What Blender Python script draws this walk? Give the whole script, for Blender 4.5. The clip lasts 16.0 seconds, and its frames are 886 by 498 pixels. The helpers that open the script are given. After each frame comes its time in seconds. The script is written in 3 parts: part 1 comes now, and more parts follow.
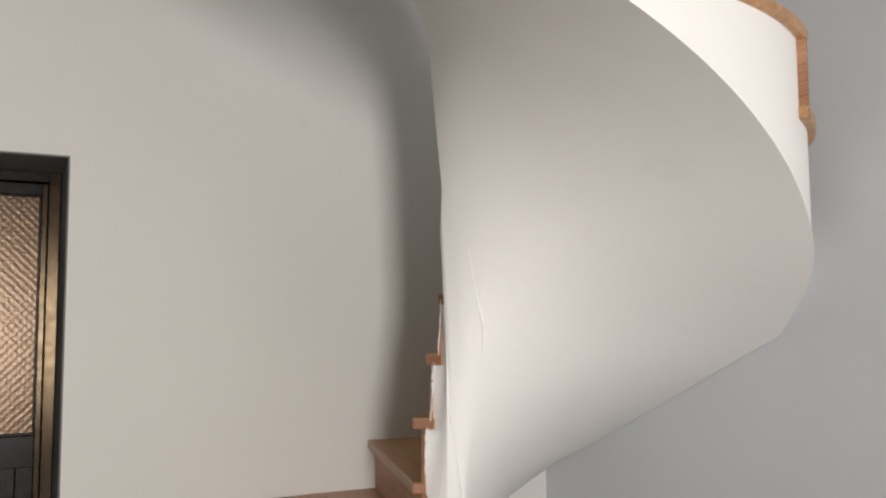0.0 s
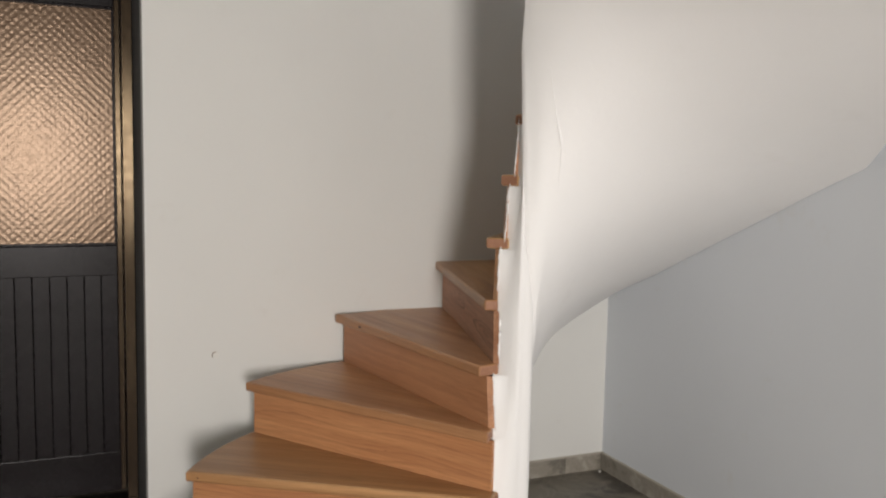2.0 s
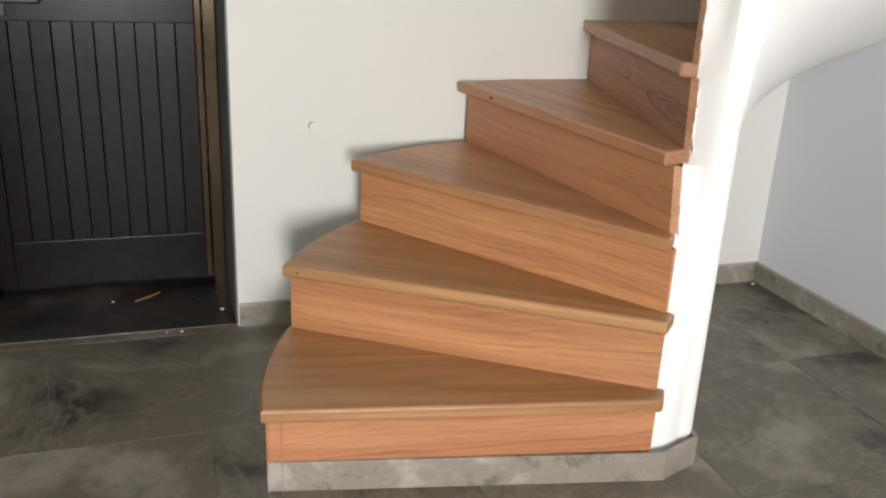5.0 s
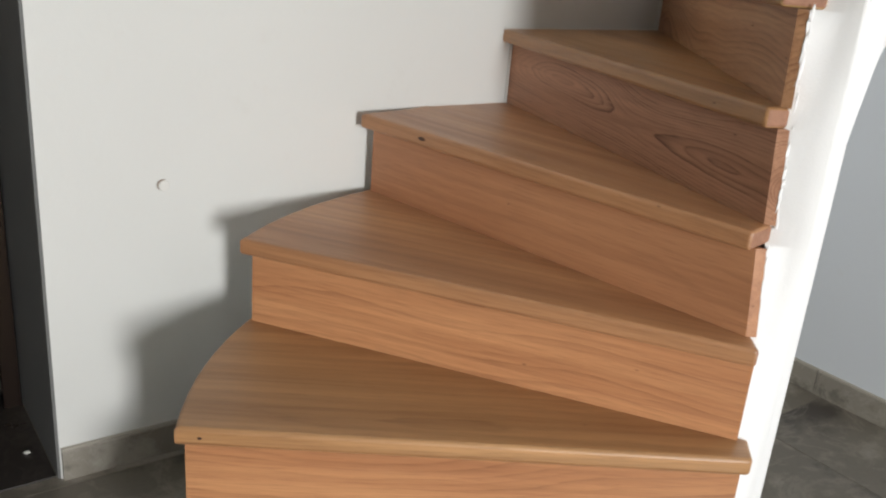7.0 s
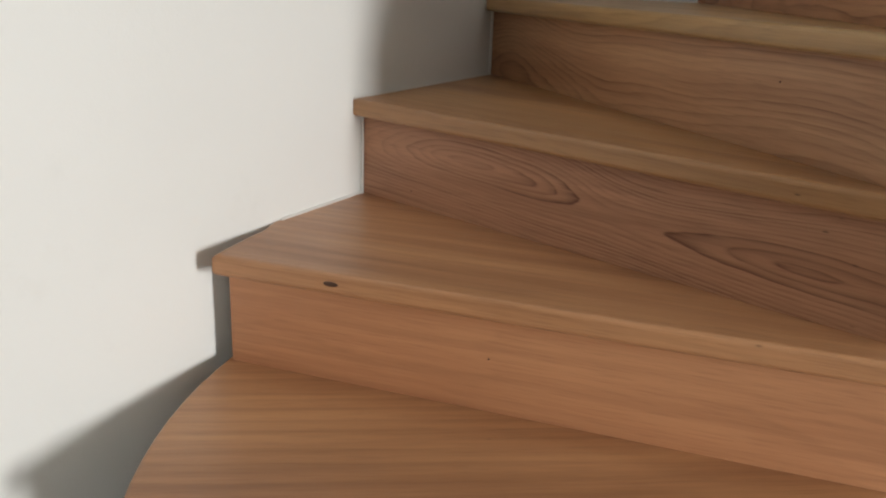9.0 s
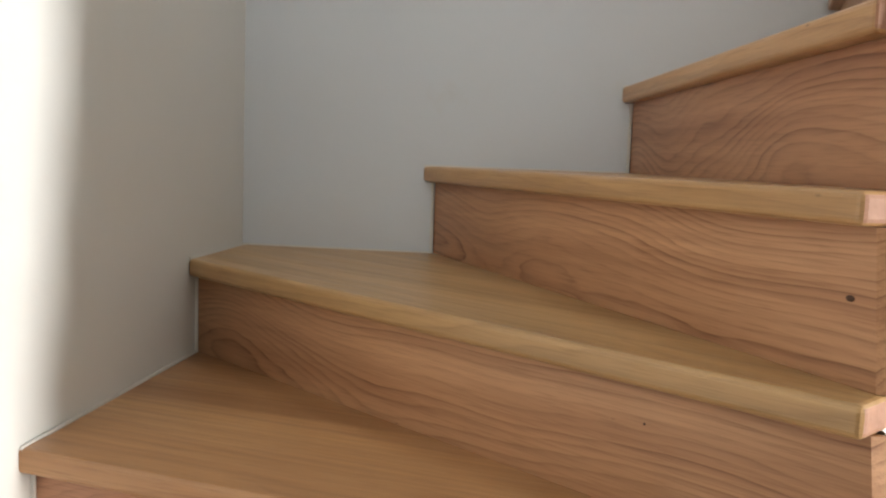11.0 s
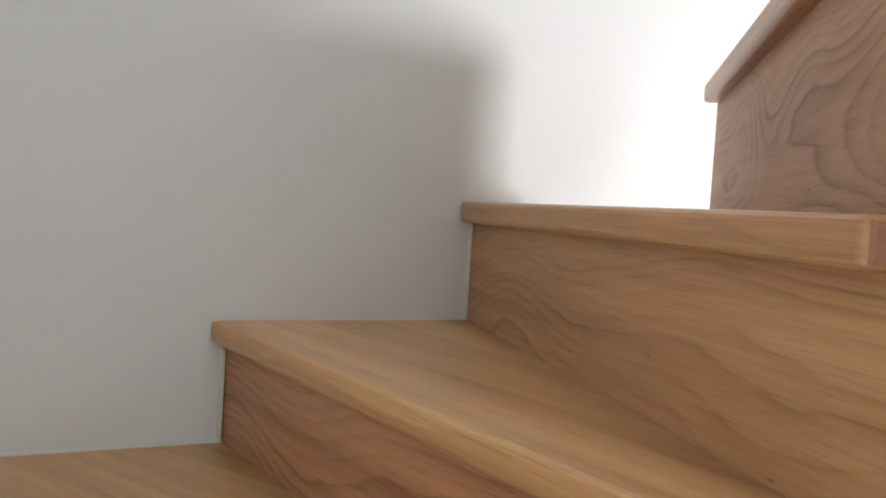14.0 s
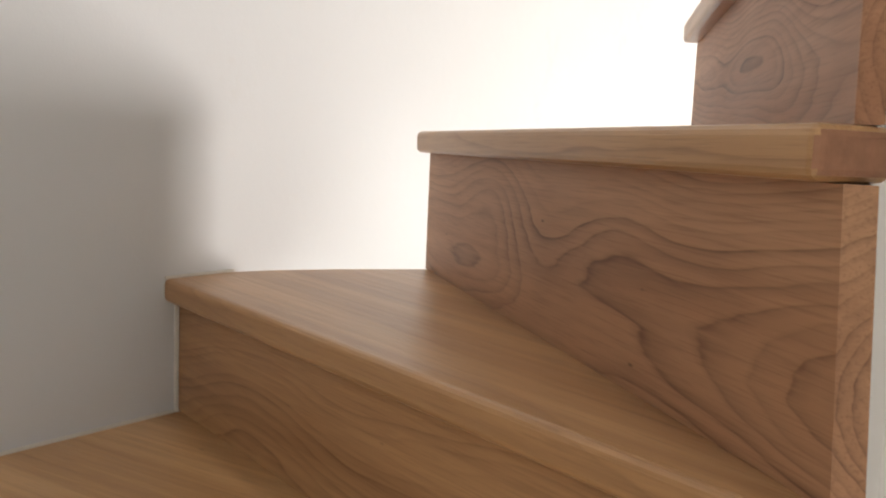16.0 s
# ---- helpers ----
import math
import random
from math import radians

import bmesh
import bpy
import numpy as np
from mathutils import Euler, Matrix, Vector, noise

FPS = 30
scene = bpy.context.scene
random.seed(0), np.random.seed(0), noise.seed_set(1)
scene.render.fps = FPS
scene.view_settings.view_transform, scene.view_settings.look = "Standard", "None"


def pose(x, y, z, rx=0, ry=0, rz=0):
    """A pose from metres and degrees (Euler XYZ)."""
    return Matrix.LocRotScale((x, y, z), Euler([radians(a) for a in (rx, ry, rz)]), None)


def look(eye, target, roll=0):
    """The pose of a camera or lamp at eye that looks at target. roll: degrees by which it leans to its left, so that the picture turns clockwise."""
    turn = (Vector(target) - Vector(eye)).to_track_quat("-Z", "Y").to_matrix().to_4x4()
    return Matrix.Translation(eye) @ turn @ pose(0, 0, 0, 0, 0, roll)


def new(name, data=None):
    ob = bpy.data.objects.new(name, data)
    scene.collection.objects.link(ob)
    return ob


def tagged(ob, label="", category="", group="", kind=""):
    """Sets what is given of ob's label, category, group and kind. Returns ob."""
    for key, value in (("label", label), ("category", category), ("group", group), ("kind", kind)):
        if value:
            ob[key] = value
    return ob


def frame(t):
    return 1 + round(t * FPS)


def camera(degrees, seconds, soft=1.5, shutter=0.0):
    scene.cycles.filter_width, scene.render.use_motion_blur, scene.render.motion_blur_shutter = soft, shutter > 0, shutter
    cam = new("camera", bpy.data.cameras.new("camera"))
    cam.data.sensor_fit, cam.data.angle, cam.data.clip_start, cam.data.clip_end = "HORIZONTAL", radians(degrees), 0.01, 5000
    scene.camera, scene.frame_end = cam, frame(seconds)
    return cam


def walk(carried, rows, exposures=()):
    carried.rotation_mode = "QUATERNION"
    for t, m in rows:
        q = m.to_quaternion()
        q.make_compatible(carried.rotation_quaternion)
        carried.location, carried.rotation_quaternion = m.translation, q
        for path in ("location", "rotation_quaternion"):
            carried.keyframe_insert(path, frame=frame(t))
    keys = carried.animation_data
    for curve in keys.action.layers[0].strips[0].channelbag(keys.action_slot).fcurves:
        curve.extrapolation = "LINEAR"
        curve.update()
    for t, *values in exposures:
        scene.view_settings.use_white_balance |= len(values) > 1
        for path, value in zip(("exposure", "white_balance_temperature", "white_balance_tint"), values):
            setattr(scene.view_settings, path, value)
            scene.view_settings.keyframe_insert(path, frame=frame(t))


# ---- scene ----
cam = camera(54.2, 16.0, 2.2)
PATH = [
    (0, (0.307, 0.833, 1.416), (1.204, 2.612, 1.591), -0.4),
    (0.5, (0.292, 0.84, 1.41), (1.19, 2.626, 1.463), -0.1),
    (1, (0.283, 0.845, 1.395), (1.156, 2.644, 1.356), 0.5),
    (1.5, (0.274, 0.851, 1.372), (1.101, 2.668, 1.254), 0.9),
    (2, (0.248, 0.878, 1.364), (1.038, 2.704, 1.164), 1.2),
    (2.5, (0.275, 0.938, 1.328), (0.992, 2.778, 1.012), 1.6),
    (3, (0.342, 1.044, 1.296), (0.941, 2.899, 0.849), 1.9),
    (3.5, (0.367, 1.11, 1.261), (0.892, 2.956, 0.697), 1.9),
    (5.8, (0.22, 1.896, 1.174), (1.026, 3.583, 0.462), 3.6),
    (6, (0.201, 2.0, 1.173), (1.086, 3.643, 0.454), 3.8),
    (6.5, (0.148, 2.187, 1.184), (1.197, 3.734, 0.473), 4.1),
    (7, (0.162, 2.392, 1.17), (1.295, 3.893, 0.488), 4.9),
    (7.5, (0.187, 2.615, 1.179), (1.406, 4.052, 0.508), 5.1),
    (8, (0.19, 2.854, 1.183), (1.576, 4.136, 0.524), 4.1),
    (8.2, (0.179, 2.928, 1.176), (1.632, 4.141, 0.529), 3.6),
    (10.3, (0.512, 3.481, 1.3), (2.436, 3.865, 0.911), 1.9),
    (10.5, (0.543, 3.495, 1.326), (2.495, 3.798, 1.009), 2.0),
    (11, (0.617, 3.524, 1.343), (2.596, 3.726, 1.14), 2.1),
    (11.5, (0.714, 3.532, 1.358), (2.705, 3.645, 1.211), 2.2),
    (12, (0.881, 3.505, 1.385), (2.878, 3.501, 1.279), 2.9),
    (12.5, (1.0, 3.474, 1.53), (2.995, 3.377, 1.438), 3.3),
    (13, (1.092, 3.575, 1.557), (3.056, 3.197, 1.523), 3.1),
    (13.5, (1.207, 3.612, 1.602), (3.083, 2.919, 1.573), 3.1),
    (14, (1.22, 3.617, 1.698), (3.005, 2.72, 1.602), 3.6),
    (14.5, (1.27, 3.61, 1.715), (2.938, 2.514, 1.585), 2.7),
    (15, (1.353, 3.64, 1.779), (2.846, 2.324, 1.586), 2.0),
    (15.5, (1.386, 3.657, 1.88), (2.761, 2.225, 1.638), 2.6),
    (16, (1.446, 3.669, 1.913), (2.656, 2.094, 1.678), 2.5),
]
EXPOSURES = [(0,-0.5,6700,13),(0.5,-0.66,6700,13),(1,-0.58,6700,13),(2,-0.45,6750,13),(3.5,-0.2,6700,12),(5.8,0.16,6400,10),(7.0,0.02,6250,9),(8.2,0.08,6230,9),(10.3,0.65,6700,10),(11,1.0,6500,9),(11.5,1.16,5750,5),(12,1.42,5000,1),(12.5,1.22,5500,8),(13,1.46,6250,10),(13.5,1.38,6450,10),(14,1.05,6500,10),(15,0.83,6700,11),(16,0.73,7050,13)]
walk(cam, [(t, look(eye, aim, roll)) for t, eye, aim, roll in PATH], EXPOSURES)

# ---- world, sun, window light and added fill lamps ----
world = bpy.data.worlds.new("world")
scene.world = world
world.use_nodes = True
wn = world.node_tree.nodes
sky = wn.new("ShaderNodeTexSky")
sky.sky_type = "NISHITA"
sky.sun_disc = False
sky.sun_elevation = radians(38)
sky.sun_rotation = radians(26.6)
world.node_tree.links.new(sky.outputs[0], wn["Background"].inputs[0])
wn["Background"].inputs[1].default_value = 0.05

sun = new("sun", bpy.data.lights.new("sun", "SUN"))
sun.data.energy, sun.data.angle, sun.data.color = 2.0, radians(0.5), (1.0, 0.95, 0.88)
sun.matrix_world = look((10, 20, 17.5), (0, 0, 0))


def area_lamp(name, x, y, z, target, w, h, energy, color):
    """An area lamp: the sky's light through an opening, or added fill."""
    lamp = new(name, bpy.data.lights.new(name, "AREA"))
    lamp.data.shape, lamp.data.size, lamp.data.size_y = "RECTANGLE", w, h
    lamp.data.energy, lamp.data.color = energy, color
    lamp.matrix_world = look((x, y, z), target)
    return lamp


area_lamp("front_window_light", -0.15, -2.62, 1.35, (-0.15, 0, 1.35), 0.75, 1.3, 320, (1.0, 0.98, 0.955))
# weak bluish fill from the west, added with no window seen there
area_lamp("side_window_light", -2.62, -1.5, 1.55, (0, -1.5, 1.55), 0.8, 0.9, 7, (0.90, 0.94, 1.0))
# added fill from an unseen upper opening, lifts the east wall and treads
area_lamp("upper_window_light", -1.17, 3.0, 4.55, (2.2, 2.9, 1.8), 1.0, 0.9, 16, (0.95, 0.97, 1.0))
# no roof window is known; added above the well to brighten the treads
area_lamp("roof_window_light", 1.95, 2.8, 5.38, (1.95, 2.8, 0), 0.7, 0.8, 10, (0.95, 0.97, 1.0))

# ---- materials ----


def material(name, rough=0.6, metal=0.0):
    m = bpy.data.materials.new(name)
    m.use_nodes = True
    p = m.node_tree.nodes["Principled BSDF"]
    p.inputs["Roughness"].default_value = rough
    p.inputs["Metallic"].default_value = metal
    return m, m.node_tree, p


def node(tree, kind, **values):
    n = tree.nodes.new("ShaderNode" + kind)
    for k, v in values.items():
        n.inputs[k.replace("_", " ")].default_value = v
    return n


def noise_tex(tree, vec, scale, detail=4.0, rough=0.55, distortion=0.0):
    n = node(tree, "TexNoise", Scale=scale, Detail=detail, Roughness=rough, Distortion=distortion)
    if vec:
        tree.links.new(vec, n.inputs["Vector"])
    return n


def ramp(tree, fac, *stops):
    r = tree.nodes.new("ShaderNodeValToRGB")
    while len(r.color_ramp.elements) < len(stops):
        r.color_ramp.elements.new(0.5)
    for e, (pos, col) in zip(r.color_ramp.elements, stops):
        e.position = pos
        e.color = (*col, 1) if len(col) == 3 else (col[0], col[0], col[0], 1)
    tree.links.new(fac, r.inputs[0])
    return r


def mixed(tree, fac, a, b, blend="MIX"):
    m = tree.nodes.new("ShaderNodeMix")
    m.data_type, m.blend_type = "RGBA", blend
    for socket, v in ((m.inputs[0], fac), (m.inputs[6], a), (m.inputs[7], b)):
        if hasattr(v, "is_output"):
            tree.links.new(v, socket)
        else:
            socket.default_value = v if not isinstance(v, tuple) else (*v, 1)
    return m.outputs[2]


def maths(tree, op, a, b=0.0):
    m = tree.nodes.new("ShaderNodeMath")
    m.operation = op
    for socket, v in zip(m.inputs, (a, b)):
        if hasattr(v, "is_output"):
            tree.links.new(v, socket)
        else:
            socket.default_value = v
    return m.outputs[0]


def bumped(tree, p, height, strength, distance):
    b = node(tree, "Bump", Strength=strength, Distance=distance)
    tree.links.new(height, b.inputs["Height"])
    tree.links.new(b.outputs[0], p.inputs["Normal"])


def object_coords(tree):
    return tree.nodes.new("ShaderNodeTexCoord").outputs["Object"]


def paint(name, color, stain, rough=0.75, uneven=1.0):
    """Rolled emulsion on plaster: fine orange-peel, slow undulation, faint scuffs."""
    m, t, p = material(name, rough)
    geo = t.nodes.new("ShaderNodeNewGeometry").outputs["Position"]
    slow = noise_tex(t, geo, 1.3, 3)
    fine = noise_tex(t, geo, 240, 2)
    scuff = noise_tex(t, geo, 5.5, 6, 0.65)
    spots = ramp(t, scuff.outputs[0], (0.62, (0.0,)), (0.78, (1.0,)))
    base = mixed(t, ramp(t, slow.outputs[0], (0.3, (0.0,)), (0.7, (1.0,))).outputs[0], color, tuple(c * 0.965 for c in color))
    base = mixed(t, maths(t, "MULTIPLY", spots.outputs[0], 0.2), base, stain)
    t.links.new(base, p.inputs["Base Color"])
    waves = noise_tex(t, geo, 9, 3)
    h = maths(t, "ADD", maths(t, "MULTIPLY", fine.outputs[0], 0.12), maths(t, "MULTIPLY", waves.outputs[0], 1.0))
    bumped(t, p, h, 0.25 * uneven, 0.006 * uneven)
    return m


def wood(name, light, mid, dark, ring=62.0, rough=0.42, depth=(0.0, 0.0), grainy=1.0, figure=1.0, bands=11.0, swirl=0.0, lines=0.12, flow_x=1.6, streak=0.5):
    """Flat-sawn board: growth rings round an axis along the board, cut by its faces, with long streaks, pores and a few knots."""
    m, t, p = material(name, rough)
    co = object_coords(t)
    info = t.nodes.new("ShaderNodeObjectInfo").outputs["Random"]
    sep = t.nodes.new("ShaderNodeSeparateXYZ")
    t.links.new(co, sep.inputs[0])
    x, y, z = sep.outputs
    shift = maths(t, "MULTIPLY", info, 37.0)

    def vector(a, b, c):
        v = t.nodes.new("ShaderNodeCombineXYZ")
        for s, k in zip(v.inputs, (a, b, c)):
            if hasattr(k, "is_output"):
                t.links.new(k, s)
            else:
                s.default_value = k
        return v.outputs[0]

    xs = maths(t, "ADD", x, shift)

    def along(fx, across, detail=3.0, rough_=0.55, distortion=0.0):
        """Noise drawn out along the board: fx per metre along it, across per metre across it."""
        return noise_tex(t, vector(maths(t, "MULTIPLY", xs, fx), maths(t, "MULTIPLY", y, across), maths(t, "MULTIPLY", z, across)), 1.0, detail, rough_, distortion).outputs[0]

    pick = maths(t, "FRACT", maths(t, "MULTIPLY", info, 7.31))
    w = maths(t, "SUBTRACT", along(1.5, 2.6, 1.2, 0.5), 0.5)
    offs = maths(t, "ADD", depth[0], maths(t, "MULTIPLY", pick, 0.12))
    yy = maths(t, "ADD", maths(t, "ADD", y, offs), maths(t, "MULTIPLY", w, 0.20 * figure))
    zz = maths(t, "ADD", maths(t, "ADD", maths(t, "ADD", z, depth[1]), maths(t, "MULTIPLY", w, 0.14 * figure)), maths(t, "MULTIPLY", x, maths(t, "SUBTRACT", maths(t, "MULTIPLY", pick, 0.16), 0.08)))
    d = maths(t, "SQRT", maths(t, "ADD", maths(t, "MULTIPLY", yy, yy), maths(t, "MULTIPLY", zz, zz)))
    jitter = along(3.0, 24.0, 3, 0.55)
    warp = noise_tex(t, vector(0.0, maths(t, "ADD", maths(t, "MULTIPLY", d, 10.0), shift), 0.0), 1.0, 3)
    phase = maths(t, "ADD", maths(t, "ADD", maths(t, "MULTIPLY", d, ring), maths(t, "MULTIPLY", jitter, 1.6)), maths(t, "MULTIPLY", warp.outputs[0], 6.0))
    if swirl:
        phase = maths(t, "ADD", phase, maths(t, "MULTIPLY", along(flow_x, 5.0, 1.2, 0.4, 0.25), swirl))
    f = maths(t, "FRACT", phase)
    # early wood fades slowly into a narrow dark late-wood line
    line = ramp(t, f, (0.0, (0.25,)), (0.10, (0.0,)), (0.45, (0.10,)), (0.80, (0.55,)), (0.93, (1.0,)), (1.0, (0.25,)))
    # every ring has its own strength
    year = t.nodes.new("ShaderNodeTexWhiteNoise")
    year.noise_dimensions = "1D"
    t.links.new(maths(t, "ADD", maths(t, "FLOOR", phase), maths(t, "FLOOR", shift)), year.inputs["W"])
    own = ramp(t, year.outputs["Value"], (0.1, (0.32,)), (0.9, (1.0,)))
    broad = along(0.8, bands, 4)
    strength = ramp(t, broad, (0.34, (lines,)), (0.66, (0.95,)))
    base = mixed(t, ramp(t, broad, (0.36, (0.0,)), (0.64, (1.0,))).outputs[0], light, mid)
    # long pale and dark streaks, as of the strips a board is cut from
    long_dark = ramp(t, along(1.1, 58.0, 4, 0.6), (0.44, (0.0,)), (0.68, (1.0,)))
    long_pale = ramp(t, along(0.7, 34.0, 3, 0.5), (0.56, (0.0,)), (0.74, (1.0,)))
    base = mixed(t, maths(t, "MULTIPLY", long_pale.outputs[0], 0.45 * streak), base, tuple(min(0.8, c * 1.3) for c in light))
    base = mixed(t, maths(t, "MULTIPLY", long_dark.outputs[0], 0.75 * streak), base, tuple(0.55 * a + 0.45 * b for a, b in zip(mid, dark)))
    torn = ramp(t, along(8.0, 150.0), (0.32, (0.4,)), (0.55, (1.0,)))
    fade = ramp(t, along(2.2, 9.0, 2), (0.32, (0.4,)), (0.58, (1.0,)))
    ink = maths(t, "MULTIPLY", maths(t, "MULTIPLY", maths(t, "MULTIPLY", line.outputs[0], strength.outputs[0]), torn.outputs[0]), maths(t, "MULTIPLY", maths(t, "MULTIPLY", fade.outputs[0], own.outputs[0]), grainy * 1.6))
    base = mixed(t, maths(t, "MINIMUM", ink, 0.92), base, dark)
    pore = ramp(t, along(14.0, 420.0), (0.50, (0.0,)), (0.72, (1.0,)))
    base = mixed(t, maths(t, "MULTIPLY", pore.outputs[0], 0.34), base, dark)
    knot = t.nodes.new("ShaderNodeTexVoronoi")
    t.links.new(vector(maths(t, "MULTIPLY", xs, 1.5), maths(t, "MULTIPLY", y, 4.5), maths(t, "MULTIPLY", z, 4.5)), knot.inputs["Vector"])
    spot = ramp(t, knot.outputs["Distance"], (0.012, (1.0,)), (0.045, (0.0,)))
    base = mixed(t, maths(t, "MULTIPLY", spot.outputs[0], 0.7), base, tuple(c * 0.4 for c in dark))
    hue = t.nodes.new("ShaderNodeHueSaturation")
    t.links.new(base, hue.inputs["Color"])
    t.links.new(maths(t, "ADD", 0.92, maths(t, "MULTIPLY", info, 0.16)), hue.inputs["Value"])
    t.links.new(maths(t, "ADD", 0.492, maths(t, "MULTIPLY", maths(t, "FRACT", maths(t, "MULTIPLY", info, 3.7)), 0.014)), hue.inputs["Hue"])
    t.links.new(hue.outputs[0], p.inputs["Base Color"])
    t.links.new(maths(t, "ADD", rough - 0.06, maths(t, "MULTIPLY", jitter, 0.16)), p.inputs["Roughness"])
    bumped(t, p, maths(t, "SUBTRACT", 1.0, maths(t, "ADD", maths(t, "MULTIPLY", pore.outputs[0], 0.6), maths(t, "MULTIPLY", line.outputs[0], 0.35))), 0.2, 0.0015)
    return m


def stone_tile(name, light, mid, dark, rough=0.3, scale=1.0):
    """Glazed tile with a printed cloudy grey-brown marble, different on each tile."""
    m, t, p = material(name, rough)
    co = object_coords(t)
    info = t.nodes.new("ShaderNodeObjectInfo").outputs["Random"]
    add = t.nodes.new("ShaderNodeVectorMath")
    add.operation = "ADD"
    comb = t.nodes.new("ShaderNodeCombineXYZ")
    for s, k in zip(comb.inputs, (31.0, 17.0, 53.0)):
        t.links.new(maths(t, "MULTIPLY", info, k), s)
    t.links.new(co, add.inputs[0])
    t.links.new(comb.outputs[0], add.inputs[1])
    v = add.outputs[0]
    cloud = noise_tex(t, v, 2.3 * scale, 8, 0.64, 0.3)
    vein = noise_tex(t, v, 1.9 * scale, 7, 0.62, 2.2)
    grit = noise_tex(t, v, 120 * scale, 3)
    base = ramp(t, cloud.outputs[0], (0.38, dark), (0.46, mid), (0.54, mid), (0.64, light)).outputs[0]
    line = ramp(t, maths(t, "ABSOLUTE", maths(t, "SUBTRACT", vein.outputs[0], 0.5)), (0.0, (1.0,)), (0.025, (0.0,)))
    base = mixed(t, maths(t, "MULTIPLY", line.outputs[0], 0.35), base, light)
    base = mixed(t, maths(t, "MULTIPLY", ramp(t, grit.outputs[0], (0.5, (0.0,)), (0.75, (1.0,))).outputs[0], 0.2), base, dark)
    t.links.new(base, p.inputs["Base Color"])
    dust = noise_tex(t, v, 7 * scale, 5)
    t.links.new(maths(t, "ADD", rough - 0.08, maths(t, "MULTIPLY", dust.outputs[0], 0.3)), p.inputs["Roughness"])
    bumped(t, p, cloud.outputs[0], 0.08, 0.004)
    return m


def plain(name, color, rough=0.5, metal=0.0, grain=40.0, amount=0.12, bump=0.05):
    m, t, p = material(name, rough, metal)
    co = object_coords(t)
    n = noise_tex(t, co, grain, 4)
    t.links.new(mixed(t, maths(t, "MULTIPLY", n.outputs[0], amount * 2), color, tuple(c * 0.6 for c in color)), p.inputs["Base Color"])
    t.links.new(maths(t, "ADD", rough - 0.1, maths(t, "MULTIPLY", n.outputs[0], 0.2)), p.inputs["Roughness"])
    bumped(t, p, n.outputs[0], bump, 0.002)
    return m


WALL = paint("white_wall_paint", (0.705, 0.705, 0.676), (0.55, 0.52, 0.47))
WALL_COOL = paint("cool_white_wall_paint", (0.66, 0.69, 0.722), (0.52, 0.47, 0.37))
STRING = paint("white_stair_plaster", (0.91, 0.905, 0.895), (0.74, 0.72, 0.69), 0.7, 1.5)
# very dark colour for the unseen far walls, keeps the fill light low
DIM_WALL = paint("dimmed_wall_paint", (0.17, 0.15, 0.10), (0.13, 0.115, 0.08))
# far darker than white paint, so the ceilings bounce less light
CEILING = paint("greyed_ceiling_paint", (0.36, 0.345, 0.30), (0.36, 0.34, 0.3))
REVEAL = paint("dark_reveal_paint", (0.16, 0.16, 0.155), (0.1, 0.1, 0.1))
TREAD = wood("oak_tread", (0.52, 0.285, 0.13), (0.37, 0.185, 0.08), (0.16, 0.066, 0.03), 60.0, 0.38, (0.0, 0.09), 0.45, 0.4, 9.0, 1.2, 0.1, 0.8, 0.65)
TREAD_GOLD = wood("golden_oak_tread", (0.57, 0.35, 0.165), (0.42, 0.24, 0.105), (0.20, 0.098, 0.042), 55.0, 0.34, (0.0, 0.09), 0.5, 0.4, 13.0, 1.2, 0.1, 0.8, 0.7)
RISER = wood("oak_riser", (0.59, 0.305, 0.135), (0.45, 0.205, 0.085), (0.18, 0.066, 0.028), 70.0, 0.48, (0.1, 0.3), 0.65, 0.6, 14.0, 1.8, 0.25, 1.0, 0.6)
RISER_RED = wood("reddish_oak_riser", (0.54, 0.295, 0.155), (0.41, 0.20, 0.10), (0.17, 0.060, 0.024), 110.0, 0.45, (0.05, 0.13), 0.95, 0.75, 13.0, 2.6, 0.4, 1.0, 0.6)
RISER_GOLD = wood("golden_oak_riser", (0.52, 0.32, 0.15), (0.38, 0.218, 0.098), (0.18, 0.084, 0.033), 90.0, 0.43, (0.05, 0.15), 0.8, 0.7, 13.0, 2.2, 0.3, 1.0, 0.65)
RISER_FIGURED = wood("figured_oak_riser", (0.50, 0.262, 0.15), (0.39, 0.186, 0.10), (0.135, 0.05, 0.024), 150.0, 0.54, (0.03, 0.05), 1.0, 0.9, 9.0, 6.5, 0.55, 2.0, 0.5)
RISER_PLAIN = wood("plain_red_oak_riser", (0.50, 0.25, 0.12), (0.39, 0.175, 0.08), (0.20, 0.08, 0.036), 45.0, 0.48, (0.25, 0.1), 0.45, 0.5, 14.0, 1.4, 0.2, 0.8, 0.72)
END_GRAIN = plain("oak_end_grain", (0.42, 0.205, 0.12), 0.65, 0.0, 95.0, 0.6, 0.35)
KNOT = plain("dark_wood_knot", (0.075, 0.032, 0.016), 0.6, 0.0, 300.0, 0.3, 0.2)
TILE = stone_tile("grey_marble_tile", (0.30, 0.272, 0.225), (0.155, 0.136, 0.108), (0.060, 0.050, 0.041), 0.36)
SKIRT = stone_tile("skirting_tile", (0.40, 0.37, 0.32), (0.27, 0.245, 0.205), (0.16, 0.145, 0.12), 0.35, 3.0)
SKIRT_TOP = plain("tile_cut_edge", (0.42, 0.39, 0.33), 0.8)
GROUT = plain("grout", (0.17, 0.155, 0.13), 0.9)
THRESHOLD = stone_tile("dark_threshold_stone", (0.10, 0.085, 0.075), (0.035, 0.03, 0.027), (0.016, 0.014, 0.013), 0.25, 2.0)
